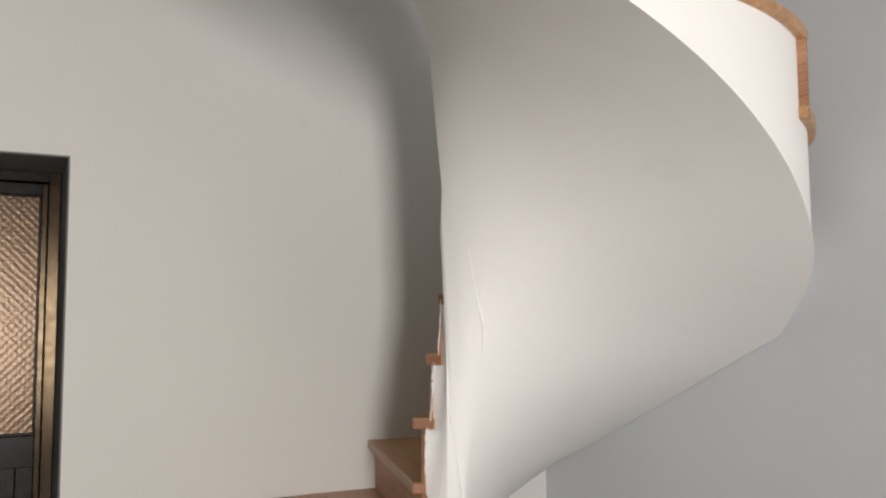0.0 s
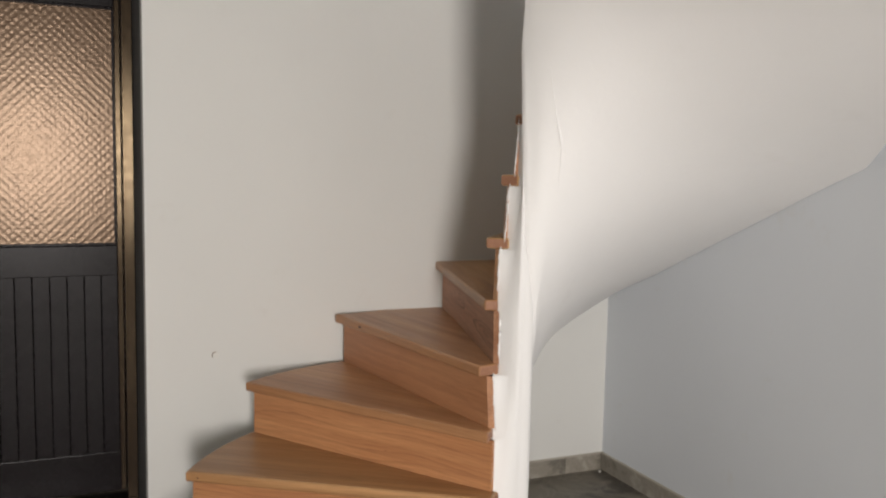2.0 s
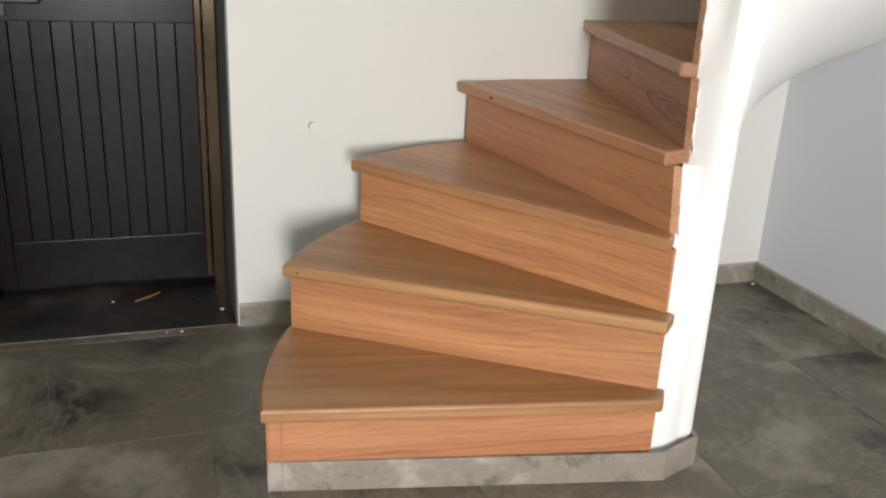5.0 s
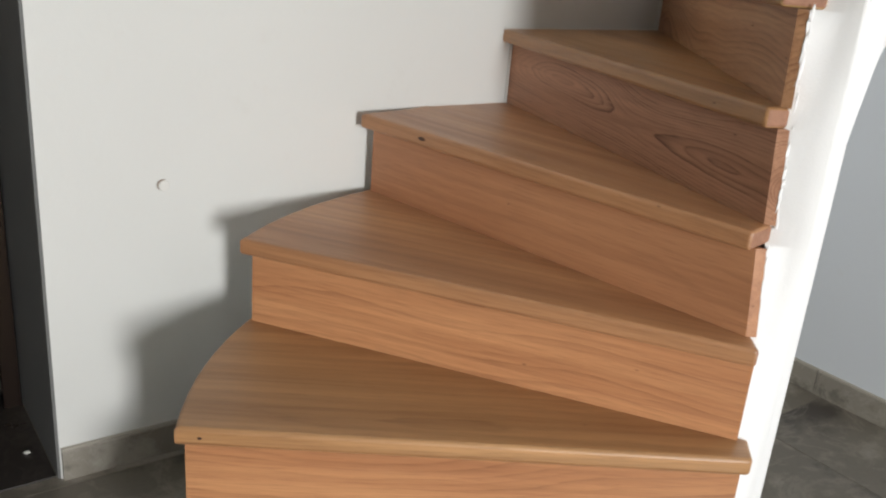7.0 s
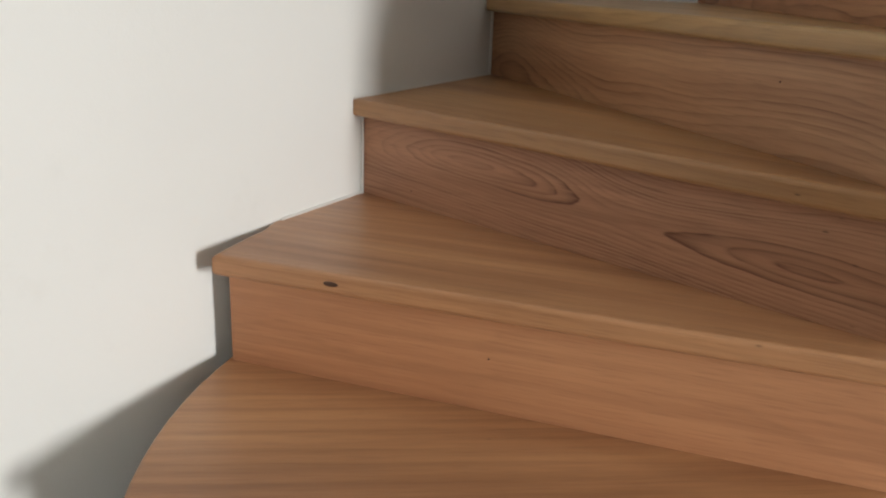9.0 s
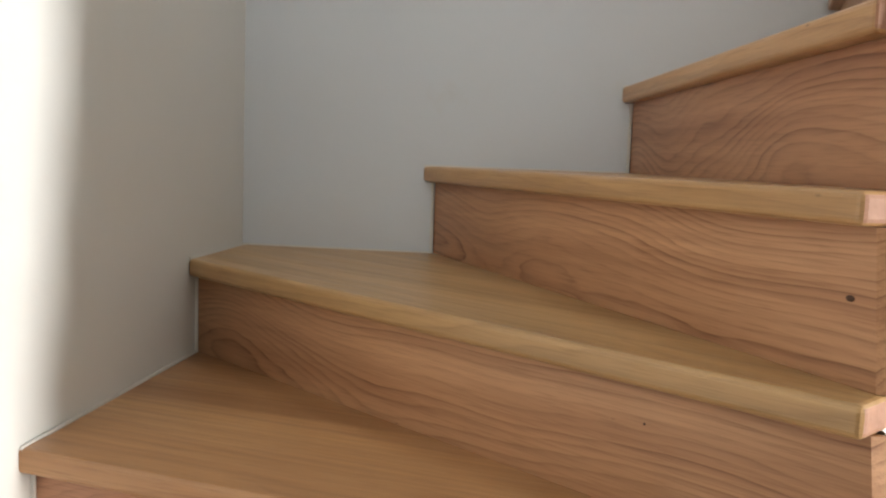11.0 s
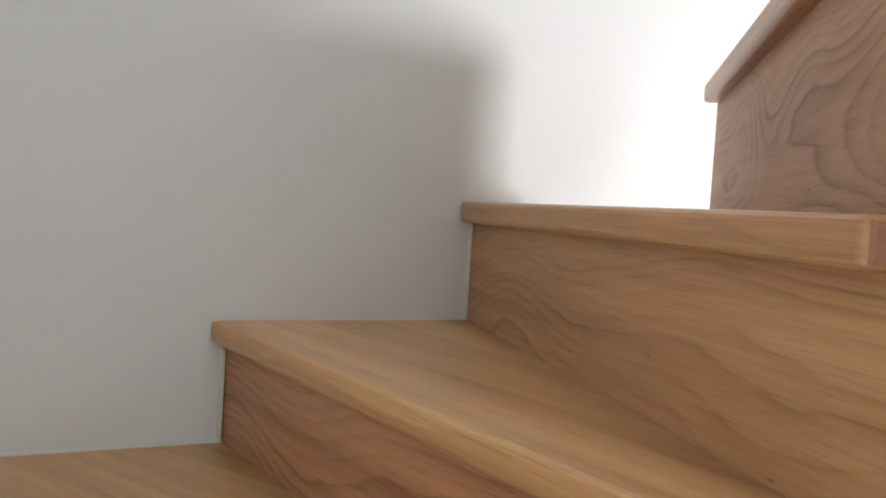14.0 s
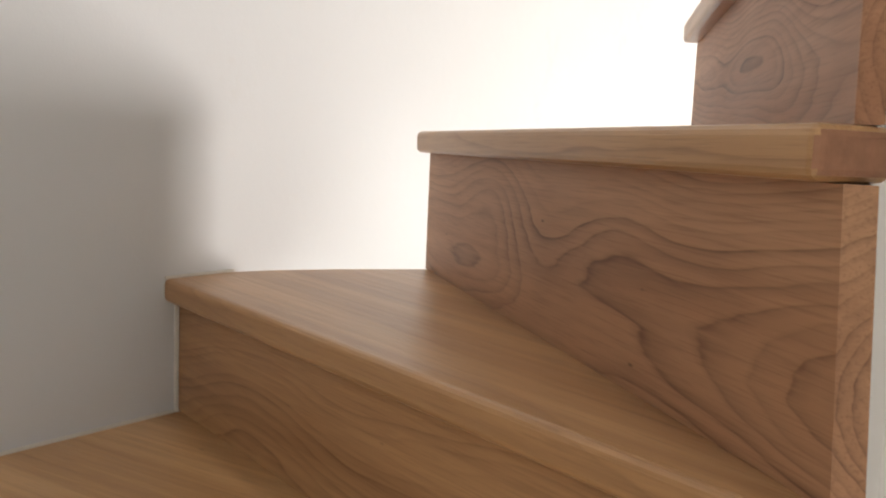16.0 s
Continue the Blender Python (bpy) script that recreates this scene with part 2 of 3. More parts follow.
DOOR = plain("dark_brown_lacquer", (0.0085, 0.0058, 0.0064), 0.27, 0.0, 30.0, 0.25, 0.02)
DOOR.node_tree.nodes["Principled BSDF"].inputs["Specular IOR Level"].default_value = 0.12
# copy of the door lacquer, tinted gold to give a streak of reflection
DOOR_GLINT = plain("brown_lacquer_gold_glint", (0.012, 0.008, 0.0075), 0.2, 0.0, 30.0, 0.2, 0.0)
DOOR_GLINT.node_tree.nodes["Principled BSDF"].inputs["Specular IOR Level"].default_value = 0.2
DOOR_GLINT.node_tree.nodes["Principled BSDF"].inputs["Specular Tint"].default_value = (1.0, 0.74, 0.46, 1.0)
BLACK = plain("black_metal", (0.008, 0.0075, 0.0075), 0.45, 0.2)
CAULK = plain("white_caulk", (0.75, 0.74, 0.7), 0.8)
GAP_DARK = plain("dark_gap", (0.01, 0.01, 0.01), 0.9)
CHIP = plain("chipped_plaster", (0.33, 0.27, 0.22), 0.9)


def patterned_glass():
    m, t, p = material("patterned_bronze_glass", 0.25, 0.15)
    n = noise_tex(t, object_coords(t), 60, 4)
    t.links.new(mixed(t, n.outputs[0], (0.085, 0.05, 0.03), (0.045, 0.027, 0.016)), p.inputs["Base Color"])
    p.inputs["Transmission Weight"].default_value = 0.15
    p.inputs["Specular IOR Level"].default_value = 0.5
    p.inputs["Specular Tint"].default_value = (1.0, 0.76, 0.56, 1.0)
    bumped(t, p, n.outputs[0], 0.3, 0.002)
    return m


GLASS = patterned_glass()
PANE = bpy.data.materials.new("clear_glass")
PANE.use_nodes = True
PANE.node_tree.nodes["Principled BSDF"].inputs["Transmission Weight"].default_value = 1.0
PANE.node_tree.nodes["Principled BSDF"].inputs["Roughness"].default_value = 0.0

# ---- mesh helpers ----


def linked(name, bm, mat, parent=None, m=None, smooth=False, label=""):
    mesh = bpy.data.meshes.new(name)
    bmesh.ops.recalc_face_normals(bm, faces=bm.faces[:])
    bm.to_mesh(mesh)
    bm.free()
    if smooth:
        for poly in mesh.polygons:
            poly.use_smooth = True
    for k in mat if isinstance(mat, (list, tuple)) else (mat,):
        mesh.materials.append(k)
    ob = new(name, mesh)
    if m is not None:
        ob.matrix_world = m
    if parent:
        ob.parent = parent
        ob.matrix_parent_inverse = parent.matrix_world.inverted()
    if label:
        tagged(ob, label)
    return ob


def part(name, bm, mat, parent, label="", m=None, smooth=False):
    return linked(name, bm, mat, parent, m, smooth, label)


def box(x0, x1, y0, y1, z0, z1, bevel=0.0, bm=None):
    bm = bm or bmesh.new()
    made = bmesh.ops.create_cube(bm, size=1.0)["verts"]
    for v in made:
        v.co = Vector(((x0 + x1) / 2 + v.co.x * (x1 - x0), (y0 + y1) / 2 + v.co.y * (y1 - y0), (z0 + z1) / 2 + v.co.z * (z1 - z0)))
    if bevel:
        edges = list({e for v in made for e in v.link_edges})
        bmesh.ops.bevel(bm, geom=edges, offset=bevel, segments=2, profile=0.6, affect="EDGES")
    return bm


def prism(points, z0, z1, bevel=0.0, segments=2, corner=False):
    """A flat outline raised from z0 to z1; corner: the first point's upright edge is rounded too."""
    bm = bmesh.new()
    low = [bm.verts.new((x, y, z0)) for x, y in points]
    top = [bm.verts.new((x, y, z1)) for x, y in points]
    n = len(points)
    bm.faces.new(low[::-1])
    bm.faces.new(top)
    for i in range(n):
        bm.faces.new((low[i], low[(i + 1) % n], top[(i + 1) % n], top[i]))
    bmesh.ops.recalc_face_normals(bm, faces=bm.faces[:])
    if bevel:
        edges = [e for e in bm.edges if abs(e.verts[0].co.z - e.verts[1].co.z) < 1e-6]
        if corner:
            edges.append(next(e for e in bm.edges if set(e.verts) == {low[0], top[0]}))
        bmesh.ops.bevel(bm, geom=edges, offset=bevel, segments=segments, profile=0.5, affect="EDGES")
    return bm


def grid(rows):
    """A sheet through rows of points."""
    bm = bmesh.new()
    vs = [[bm.verts.new(p) for p in r] for r in rows]
    for a, b in zip(vs, vs[1:]):
        for i in range(len(a) - 1):
            bm.faces.new((a[i], a[i + 1], b[i + 1], b[i]))
    return bm


def structure(name, bm, mat, label, smooth=False):
    return tagged(linked(name, bm, mat, None, None, smooth), label, name.split("_")[0], "", "structure")


# ---- the room ----
FZ = -0.04            # finished floor
XR, YB = 2.50, 4.17   # wall beside and wall behind the stair
XL = -0.305           # wall beside the door
YD = 4.55             # face of the door in its recess
DX0, DX1, DZ1 = XL, 0.495, 2.03
CZ, TOP = 2.86, 5.4   # ceiling of the room, ceiling upstairs
FLOOR2 = 3.0
XW, YF = -2.6, -2.6   # far walls of the room

structure("floor_base", box(XW - 0.2, XR + 0.2, YF - 0.2, YD + 1.9, FZ - 0.2, FZ - 0.0015), GROUT, "grey grout bed under the floor tiles")
# wall behind the stair, with the door recess cut through
bm = grid([[(XR, YB, FZ - 0.05), (XR, YB, DZ1), (XR, YB, TOP)], [(DX1, YB, FZ - 0.05), (DX1, YB, DZ1), (DX1, YB, TOP)]])
v = [bm.verts.new(c) for c in ((DX1, YB, DZ1), (DX1, YB, TOP), (XW, YB, TOP), (XW, YB, DZ1))]
bm.faces.new(v)
bmesh.ops.remove_doubles(bm, verts=bm.verts[:], dist=0.0005)
solid = bmesh.ops.extrude_face_region(bm, geom=bm.faces[:])["geom"]
bmesh.ops.translate(bm, vec=(0, 0.6, 0), verts=[g for g in solid if isinstance(g, bmesh.types.BMVert)])
structure("wall_north", bm, WALL, "white painted plaster wall behind the stair, with a door recess")
structure("wall_east", box(XR, XR + 0.2, YF - 0.2, YB + 0.6, FZ - 0.05, TOP), WALL_COOL, "cool white painted plaster wall beside the stair")
structure("wall_west_of_door", box(XL - 0.9, XL, 2.3, YB + 0.6, FZ - 0.05, CZ + 0.01), WALL, "white painted plaster wall beside the door")
structure("wall_west_return", box(XW, XL - 0.9, 2.3, 2.5, FZ - 0.05, CZ + 0.01), WALL, "white painted plaster return wall")
# reveal lining, dark
structure("trim_reveal", box(DX1 - 0.006, DX1 + 0.004, YB + 0.004, YD + 0.06, FZ, DZ1 + 0.004), REVEAL, "dark grey painted side of the door recess")
structure("trim_reveal_head", box(DX0, DX1 - 0.006, YB + 0.004, YD + 0.06, DZ1 - 0.006, DZ1 + 0.004), REVEAL, "dark grey painted head of the door recess")


def wall_with_window(name, axis, at, thick, a0, a1, w0, w1, z0, z1, low, high, label, mat=None):
    """A wall with one window opening; axis is the way its length runs."""
    mat = mat or WALL
    bm = bmesh.new()
    for p, q, r, s in ((a0, w0, low, high), (w1, a1, low, high), (w0, w1, low, z0), (w0, w1, z1, high)):
        if axis == "x":
            box(p, q, at, at + thick, r, s, 0, bm)
        else:
            box(at, at + thick, p, q, r, s, 0, bm)
    return structure(name, bm, mat, label)


# out of view; their dark colour holds down the bounced light
wall_with_window("wall_south", "x", YF - 0.2, 0.2, XW - 0.2, XR, -0.55, 0.25, 0.65, 2.05, FZ - 0.05, CZ + 0.01, "wall with a window behind the walker, darkened to cut bounced light", DIM_WALL)
wall_with_window("wall_west", "y", XW - 0.2, 0.2, YF, 2.5, -1.92, -1.08, 1.08, 2.02, FZ - 0.05, CZ + 0.01, "unseen side wall with an added window opening, darkened to cut bounced light", DIM_WALL)
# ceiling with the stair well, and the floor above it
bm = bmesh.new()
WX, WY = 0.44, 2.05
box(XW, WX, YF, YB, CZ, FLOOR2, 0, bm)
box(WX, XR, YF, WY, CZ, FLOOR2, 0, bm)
structure("ceiling", bm, CEILING, "ceiling with a stair well opening, greyed to cut bounced light")
structure("wall_upper_south", box(-1.2, XR, -0.15, 0.05, FLOOR2, TOP), WALL, "white painted wall upstairs")
# window opening added to match the upper fill lamp
wall_with_window("wall_upper_west", "y", -1.4, 0.2, -0.15, YB, 2.5, 3.5, 4.1, 5.0, FLOOR2, TOP, "white painted wall upstairs with an added window opening")
# the opening is made up to go with the fill lamp below it
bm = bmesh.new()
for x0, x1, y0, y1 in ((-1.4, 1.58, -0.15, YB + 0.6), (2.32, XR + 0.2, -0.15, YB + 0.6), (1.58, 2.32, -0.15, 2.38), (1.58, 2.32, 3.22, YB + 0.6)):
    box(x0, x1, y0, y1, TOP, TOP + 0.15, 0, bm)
structure("ceiling_upper", bm, CEILING, "unseen ceiling upstairs with an added roof opening, greyed to cut bounced light")
# the room behind the door, closed
bm = bmesh.new()
box(-1.4, 1.6, YD + 1.8, YD + 1.9, FZ - 0.05, 2.6, 0, bm)
box(-1.5, -1.4, YB + 0.6, YD + 1.9, FZ - 0.05, 2.6, 0, bm)
box(1.6, 1.7, YB + 0.6, YD + 1.9, FZ - 0.05, 2.6, 0, bm)
box(-1.5, 1.7, YB + 0.6, YD + 1.9, 2.6, 2.7, 0, bm)
structure("wall_back_room", bm, WALL, "plain walls of the closed room behind the door")

# ---- the stair ----
H = 0.19
CX, CY = 1.46, 3.16
# nose corner at the outer end, as an angle round the newel; at the inner end, as a place
OUTER = {1: 176.6, 2: 153.2, 3: 130.3, 4: 105.0, 5: 79.8, 6: 54.0, 7: 30.2, 8: 10.2, 9: -11.7, 10: -33.4, 11: -57.0, 12: -80.5, 13: -104.0, 14: -127.5, 15: -151.0, 16: -174.5}
INNER = {1: (1.370, 3.050), 2: (1.366, 3.073), 3: (1.368, 3.107), 4: (1.360, 3.160), 5: (1.392, 3.200), 6: (1.405, 3.225), 7: (1.450, 3.225), 8: (1.486, 3.213),
         9: (1.565, 3.170), 10: (1.583, 3.153), 11: (1.600, 3.105), 12: (1.600, 3.065), 13: (1.580, 3.020), 14: (1.520, 3.000), 15: (1.460, 3.000), 16: (1.400, 3.010)}
RISE = {i: i * H + max(0, i - 9) * 0.008 + (0.028 if i > 9 else -0.008 if i == 8 else 0.003 if i == 5 else 0.0) for i in range(0, 17)}
SHAFT = 0.072
LAST = 15
OVER = 0.018


def reach(a, over=0.0):
    """How far the stair goes from the newel's axis at the angle a: a circle, or the walls where they cut it. over: the boards' reach past the plastered edge, on the upper steps."""
    s, c = math.sin(radians(a)), math.cos(radians(a))
    wall = 9.0
    if s > 0.05:
        wall = min(wall, (YB - 0.002 - CY) / s)
    if c > 0.05:
        wall = min(wall, (XR - 0.002 - CX) / c)
    if a > 96:
        free = 0.99
    elif a > 84:
        free = 0.99 + (96 - a) / 12 * 0.1
    elif a > -17.6:
        free = 9.0
    elif a > -33:
        free = 1.05 + 0.045 * ((a + 33) / 15.4) ** 1.5
    elif a > -57:
        free = 1.04 + 0.01 * (a + 57) / 24
    else:
        free = 1.04
    past = over * max(0.0, min(1.0, (-17.6 - a) / 8)) * max(0.0, min(1.0, (a + 85) / 25))
    return min(wall, free + past)


def at(a, r):
    return Vector((CX + r * math.cos(radians(a)), CY + r * math.sin(radians(a))))


def inner_angle(i):
    """Angle of the inner end of nose i, falling from step to step."""
    a = math.degrees(math.atan2(INNER[i][1] - CY, INNER[i][0] - CX))
    return a + 360 if i < 5 and a < 0 else a


def well(a):
    """How far the inner edge of the stair lies from the newel's axis at the angle a."""
    known = [(inner_angle(i), (Vector(INNER[i]) - Vector((CX, CY))).length) for i in range(1, 17)]
    known = [(inner_angle(16) + 360, known[-1][1]), *known, (inner_angle(1) - 360, known[0][1])]
    for (a0, r0), (a1, r1) in zip(known, known[1:]):
        if a0 >= a >= a1:
            return r0 + (r1 - r0) * (a0 - a) / max(1e-6, a0 - a1)
    return SHAFT


def nose(i):
    return Vector(INNER[i]), at(OUTER[i], reach(OUTER[i], OVER))


def step_index(a):
    """The step, with fractions, whose nose lies at the angle a at the outer end."""
    for i in range(1, 16):
        if OUTER[i] >= a >= OUTER[i + 1]:
            return i + (OUTER[i] - a) / (OUTER[i] - OUTER[i + 1])
    return 1 if a > OUTER[1] else 16


def behind(i, d):
    """The line of nose i moved d metres up the stair; its two ends cut by newel and outer edge."""
    p, q = nose(i)
    t = (q - p).normalized()
    n = Vector((t.y, -t.x))
    if i < 16 and n.dot(nose(i + 1)[1] - q) < 0:
        n = -n
    p2, q2 = p + n * d, q + n * d
    # outer end back onto the outer edge
    for _ in range(12):
        v = q2 - Vector((CX, CY))
        a = math.degrees(math.atan2(v.y, v.x))
        while a > OUTER[1] + 2:
            a -= 360
        while a < OUTER[1] - 358:
            a += 360
        q2 = q2 + t * (reach(a, OVER) - v.length) * 0.8
    return p2, q2, t, n


def outer_angle(v):
    a = math.degrees(math.atan2(v.y - CY, v.x - CX))
    while a > OUTER[1] + 2:
        a -= 360
    while a < OUTER[1] - 358:
        a += 360
    return a


def arc(a0, a1, grow=0.0, step=3.0):
    """Points of the outer edge from the angle a0 to a1, with the corner of the walls and the place where it leaves the wall."""
    marks = [a0, a1]
    n = max(1, int(abs(a0 - a1) / step))
    marks += [a0 + (a1 - a0) * k / n for k in range(1, n)]
    corner = math.degrees(math.atan2(YB - 0.002 - CY, XR - 0.002 - CX))
    for c in (corner, 96.0, -17.6, -33.0, -57.0):
        if a1 < c < a0:
            marks.append(c)
    return [at(a, reach(a, OVER) + (grow if reach(a) < 1.03 else 0.0)) for a in sorted(set(marks), reverse=True)]


stair = tagged(new("spiral_staircase"), "winding staircase with oak treads, white plastered soffit and newel", "staircase")
stair.location = (CX, CY, FZ)
bpy.context.view_layer.update()
THICK = 0.034
BOARDS = {4: RISER_PLAIN, 5: RISER_FIGURED, 6: RISER_RED, 7: RISER_RED, 8: RISER_RED, 9: RISER_GOLD, 10: RISER_FIGURED, 11: RISER_FIGURED, 12: RISER_FIGURED}


def inset(i):
    """How far the riser stands back from its nose."""
    return 0.030 if i < 7 else 0.023


for i in range(1, LAST + 1):
    p, q = nose(i)
    p2, q2, t2, n2 = behind(i + 1, 0.045) if i < 16 else (None,) * 4
    a0, a1 = OUTER[i], outer_angle(q2)
    edge = arc(a0, a1, 0.012)
    tx0 = (q - p).normalized()
    outline = [p - tx0 * 0.003, *edge, p2 - t2 * 0.018]
    tx = (q - p).normalized()
    m = Matrix(((tx.x, -tx.y, 0, p.x), (tx.y, tx.x, 0, p.y), (0, 0, 1, RISE[i]), (0, 0, 0, 1)))
    inv = m.inverted()
    loc = [(inv @ Vector((v.x, v.y, RISE[i]))).to_2d() for v in outline]
    clean = []
    for v in loc:
        if not clean or (v - clean[-1]).length > 0.004:
            clean.append(v)
    board = part("tread", prism(clean, -THICK, 0, 0.0075, 3, True), TREAD if i < 6 else TREAD_GOLD, stair, "", m)
    board.data.materials.append(END_GRAIN)
    for face in board.data.polygons:
        if face.normal.x < -0.75:
            face.material_index = 1
    # riser board under the nose
    r0, r1, tr, nr = behind(i, inset(i))
    s0, s1, _, _ = behind(i, inset(i) + 0.014)
    if i >= 4:
        s0 = s0 - tr * 0.012
    m = Matrix(((tr.x, -tr.y, 0, r0.x), (tr.y, tr.x, 0, r0.y), (0, 0, 1, RISE[i] - 0.5 * H), (0, 0, 0, 1)))
    inv = m.inverted()
    loc = [(inv @ Vector((v.x, v.y, 0))).to_2d() for v in (r0, r1, s1, s0)]
    low = FZ + 0.075 - 0.5 * H if i == 1 else RISE[i - 1] - RISE[i] + 0.5 * H + 0.0005
    bm = prism(loc, low, 0.5 * H - THICK - 0.0005)
    if i >= 4:
        # the inner end is cut at a slant, longer at the foot
        for v in bm.verts:
            if v.co.x < 0.03 and v.co.z < 0:
                v.co.x -= 0.015
    part("riser", bm, BOARDS.get(i, RISER), stair, "", m)


def pier(a):
    """Radius of the newel's plastered pier at the angle a; it is flattest towards the first steps."""
    return 0.046 + 0.026 * max(0.0, min(1.0, (a + 60) / 35))


def soffit_line(a):
    """Height of the underside of the stair at the angle a, away from the newel."""
    i = step_index(a)
    knots = ((180, 0.45), (44, 0.45), (-17.6, 0.389), (-45, 0.425), (-65, 0.405), (-82, 0.37), (-105, 0.35), (-180, 0.35))
    drop = 0.35
    for (a0, d0), (a1, d1) in zip(knots, knots[1:]):
        if a0 >= a >= a1:
            drop = d0 + (d1 - d0) * (a0 - a) / (a0 - a1)
    z = i * H - drop
    if -17.6 < a < 44:
        # a straight rake along the wall
        z = 0.769 + (YB - CY - (XR - CX) * math.tan(radians(a))) * 0.446
    return z


def soffit_z(a, r):
    """Underside of the stair: it follows the pitch and runs down into the newel in a wide fillet."""
    z = sum(soffit_line(max(-175, min(175, a + d))) for d in range(-12, 13, 3)) / 9 if a < 40 else soffit_line(a)
    return z - (0.31 if a > -60 else max(0.02, 0.31 - (-60 - a) * 0.0036)) * math.exp(-max(0, r - 0.085) / 0.13) - (0.22 * math.exp(-max(0, r - pier(a)) / 0.022) if -130 < a < 90 else 0.0)


rows = []
a = 172.0
while a > -176:
    line = []
    for k in range(29):
        f = (k / 28) ** 2.0
        r0 = (pier(a) if -100 < a < 60 else SHAFT) - 0.012
        r = r0 + (reach(a) - r0) * f
        v = at(a, r)
        line.append((v.x, v.y, max(FZ - 0.02, soffit_z(a, r))))
    rows.append(line)
    a -= 2.0 if not -21 < a < -14 else 0.6
part("soffit", grid(rows), STRING, stair, "white plastered helical soffit", None, True)
BACK = [outer_angle(behind(i, 0.044)[1]) for i in range(1, LAST + 1)]
# outer string: from the soffit's edge up to the treads, on the free parts of the edge
for lo, hi, name in ((97, 176.6, "outer_string"), (-174.5, -17.0, "outer_string")):
    bm = bmesh.new()
    a = hi
    prev = None
    while a >= lo - 0.01:
        i = sum(1 for b in BACK if b >= a)
        bottom = max(FZ, soffit_z(a, reach(a)))
        ztop = RISE[max(1, min(i, LAST))] - THICK
        r = reach(a) - 0.004
        v = at(a, r)
        w = at(a, r - 0.03)
        cur = (bm.verts.new((v.x, v.y, bottom)), bm.verts.new((v.x, v.y, ztop)), bm.verts.new((w.x, w.y, bottom)), bm.verts.new((w.x, w.y, ztop)))
        if prev:
            p0, t0, w0, u0 = prev
            if abs(t0.co.z - cur[1].co.z) > 0.01:
                t0 = bm.verts.new((t0.co.x, t0.co.y, cur[1].co.z))
                u0 = bm.verts.new((u0.co.x, u0.co.y, cur[1].co.z))
            bm.faces.new((p0, cur[0], cur[1], t0))
            bm.faces.new((w0, cur[2], cur[3], u0))
        prev = cur
        a -= 0.5
    part(name, bm, STRING, stair, "white plastered outer side of the stair", None, False)
# inner string: along the inner ends of the treads, down to the floor at first, then down to the soffit
ENDS = {}
for i in range(1, 16):
    p0, _, tr, _ = behind(i, inset(i) + 0.014)
    ENDS[i] = p0 - tr * (0.010 if i >= 4 else 0.0)
for i in range(4, 15):
    v, w = ENDS[i], ENDS[i + 1]
    rows = []
    for k in range(7):
        q = v.lerp(w, k / 6)
        a = math.degrees(math.atan2(q.y - CY, q.x - CX))
        if i < 7 and a < 0:
            a += 360
        top = RISE[i] - THICK - 0.001
        low = FZ if i < 6 else min(top - 0.05, max(FZ, soffit_z(max(-174, a - 40 if i < 10 else a), 0.13)))
        rows.append([(q.x, q.y, low + (top - low) * j / 4) for j in range(5)])
    part("inner_string", grid(rows), STRING, stair, "white plastered inner string")


# newel: a plastered pier from the ends of the treads round to the soffit
rows = []
levels = []
for i in range(1, 9):
    lo, hi = (FZ if i == 1 else RISE[i - 1] - THICK), RISE[i] - THICK
    levels += [(lo + 0.0005 + (hi - lo - 0.001) * j / 4, i, ENDS[i].lerp(ENDS[min(8, i + 1)], j / 4)) for j in range(5)]
for z, i, soft_edge in levels:
    v = ENDS[i]
    swell = -0.010 * max(0, min(1, (z - 0.95) / 0.5))
    line = [(v.x, v.y, z)]
    for k in range(1, 6):
        f = k / 6
        w = at(-75, pier(-75) + swell)
        m = (v.lerp(soft_edge, min(1, k / 2)) if k < 3 else soft_edge).lerp(w, f) + Vector((0.0, -0.010 * math.sin(math.pi * f)))
        line.append((m.x, m.y, z))
    for k in range(0, 15):
        a = -75 + (125 * k / 14)
        w = at(a, pier(a) + swell)
        line.append((w.x, w.y, min(z, max(FZ, soffit_z(a, pier(a)) + 0.01)) if a > -70 else z))
    rows.append(line)
part("newel", grid(rows), STRING, stair, "white plastered newel running up into the soffit", None, True)
# ragged ridges of plaster left where the pier meets the ends of the boards
rng = random.Random(11)
for i in range(4, 10):
    p0, _, tr, nr = behind(i, inset(i) + 0.015)
    for k in range(14):
        size = rng.uniform(0.0013, 0.0028)
        bm = bmesh.new()
        bmesh.ops.create_icosphere(bm, subdivisions=2, radius=size)
        for v in bm.verts:
            v.co *= 1 + 0.6 * noise.noise(v.co * (1.5 / size) + Vector((i * 5.3 + k, 0, 0)))
            v.co.x *= 0.35
            v.co.z *= 6.0
        f = (k + rng.uniform(0.1, 0.9)) / 14
        q = p0 - tr * (0.012 + 0.014 * (1 - f)) + nr * rng.uniform(-0.001, 0.005)
        m = Matrix(((tr.x, nr.x, 0, q.x), (tr.y, nr.y, 0, q.y), (0, 0, 1, RISE[i - 1] + f * (H - THICK)), (0, 0, 0, 1)))
        part("plaster_ridge", bm, STRING, stair, "", m, True)
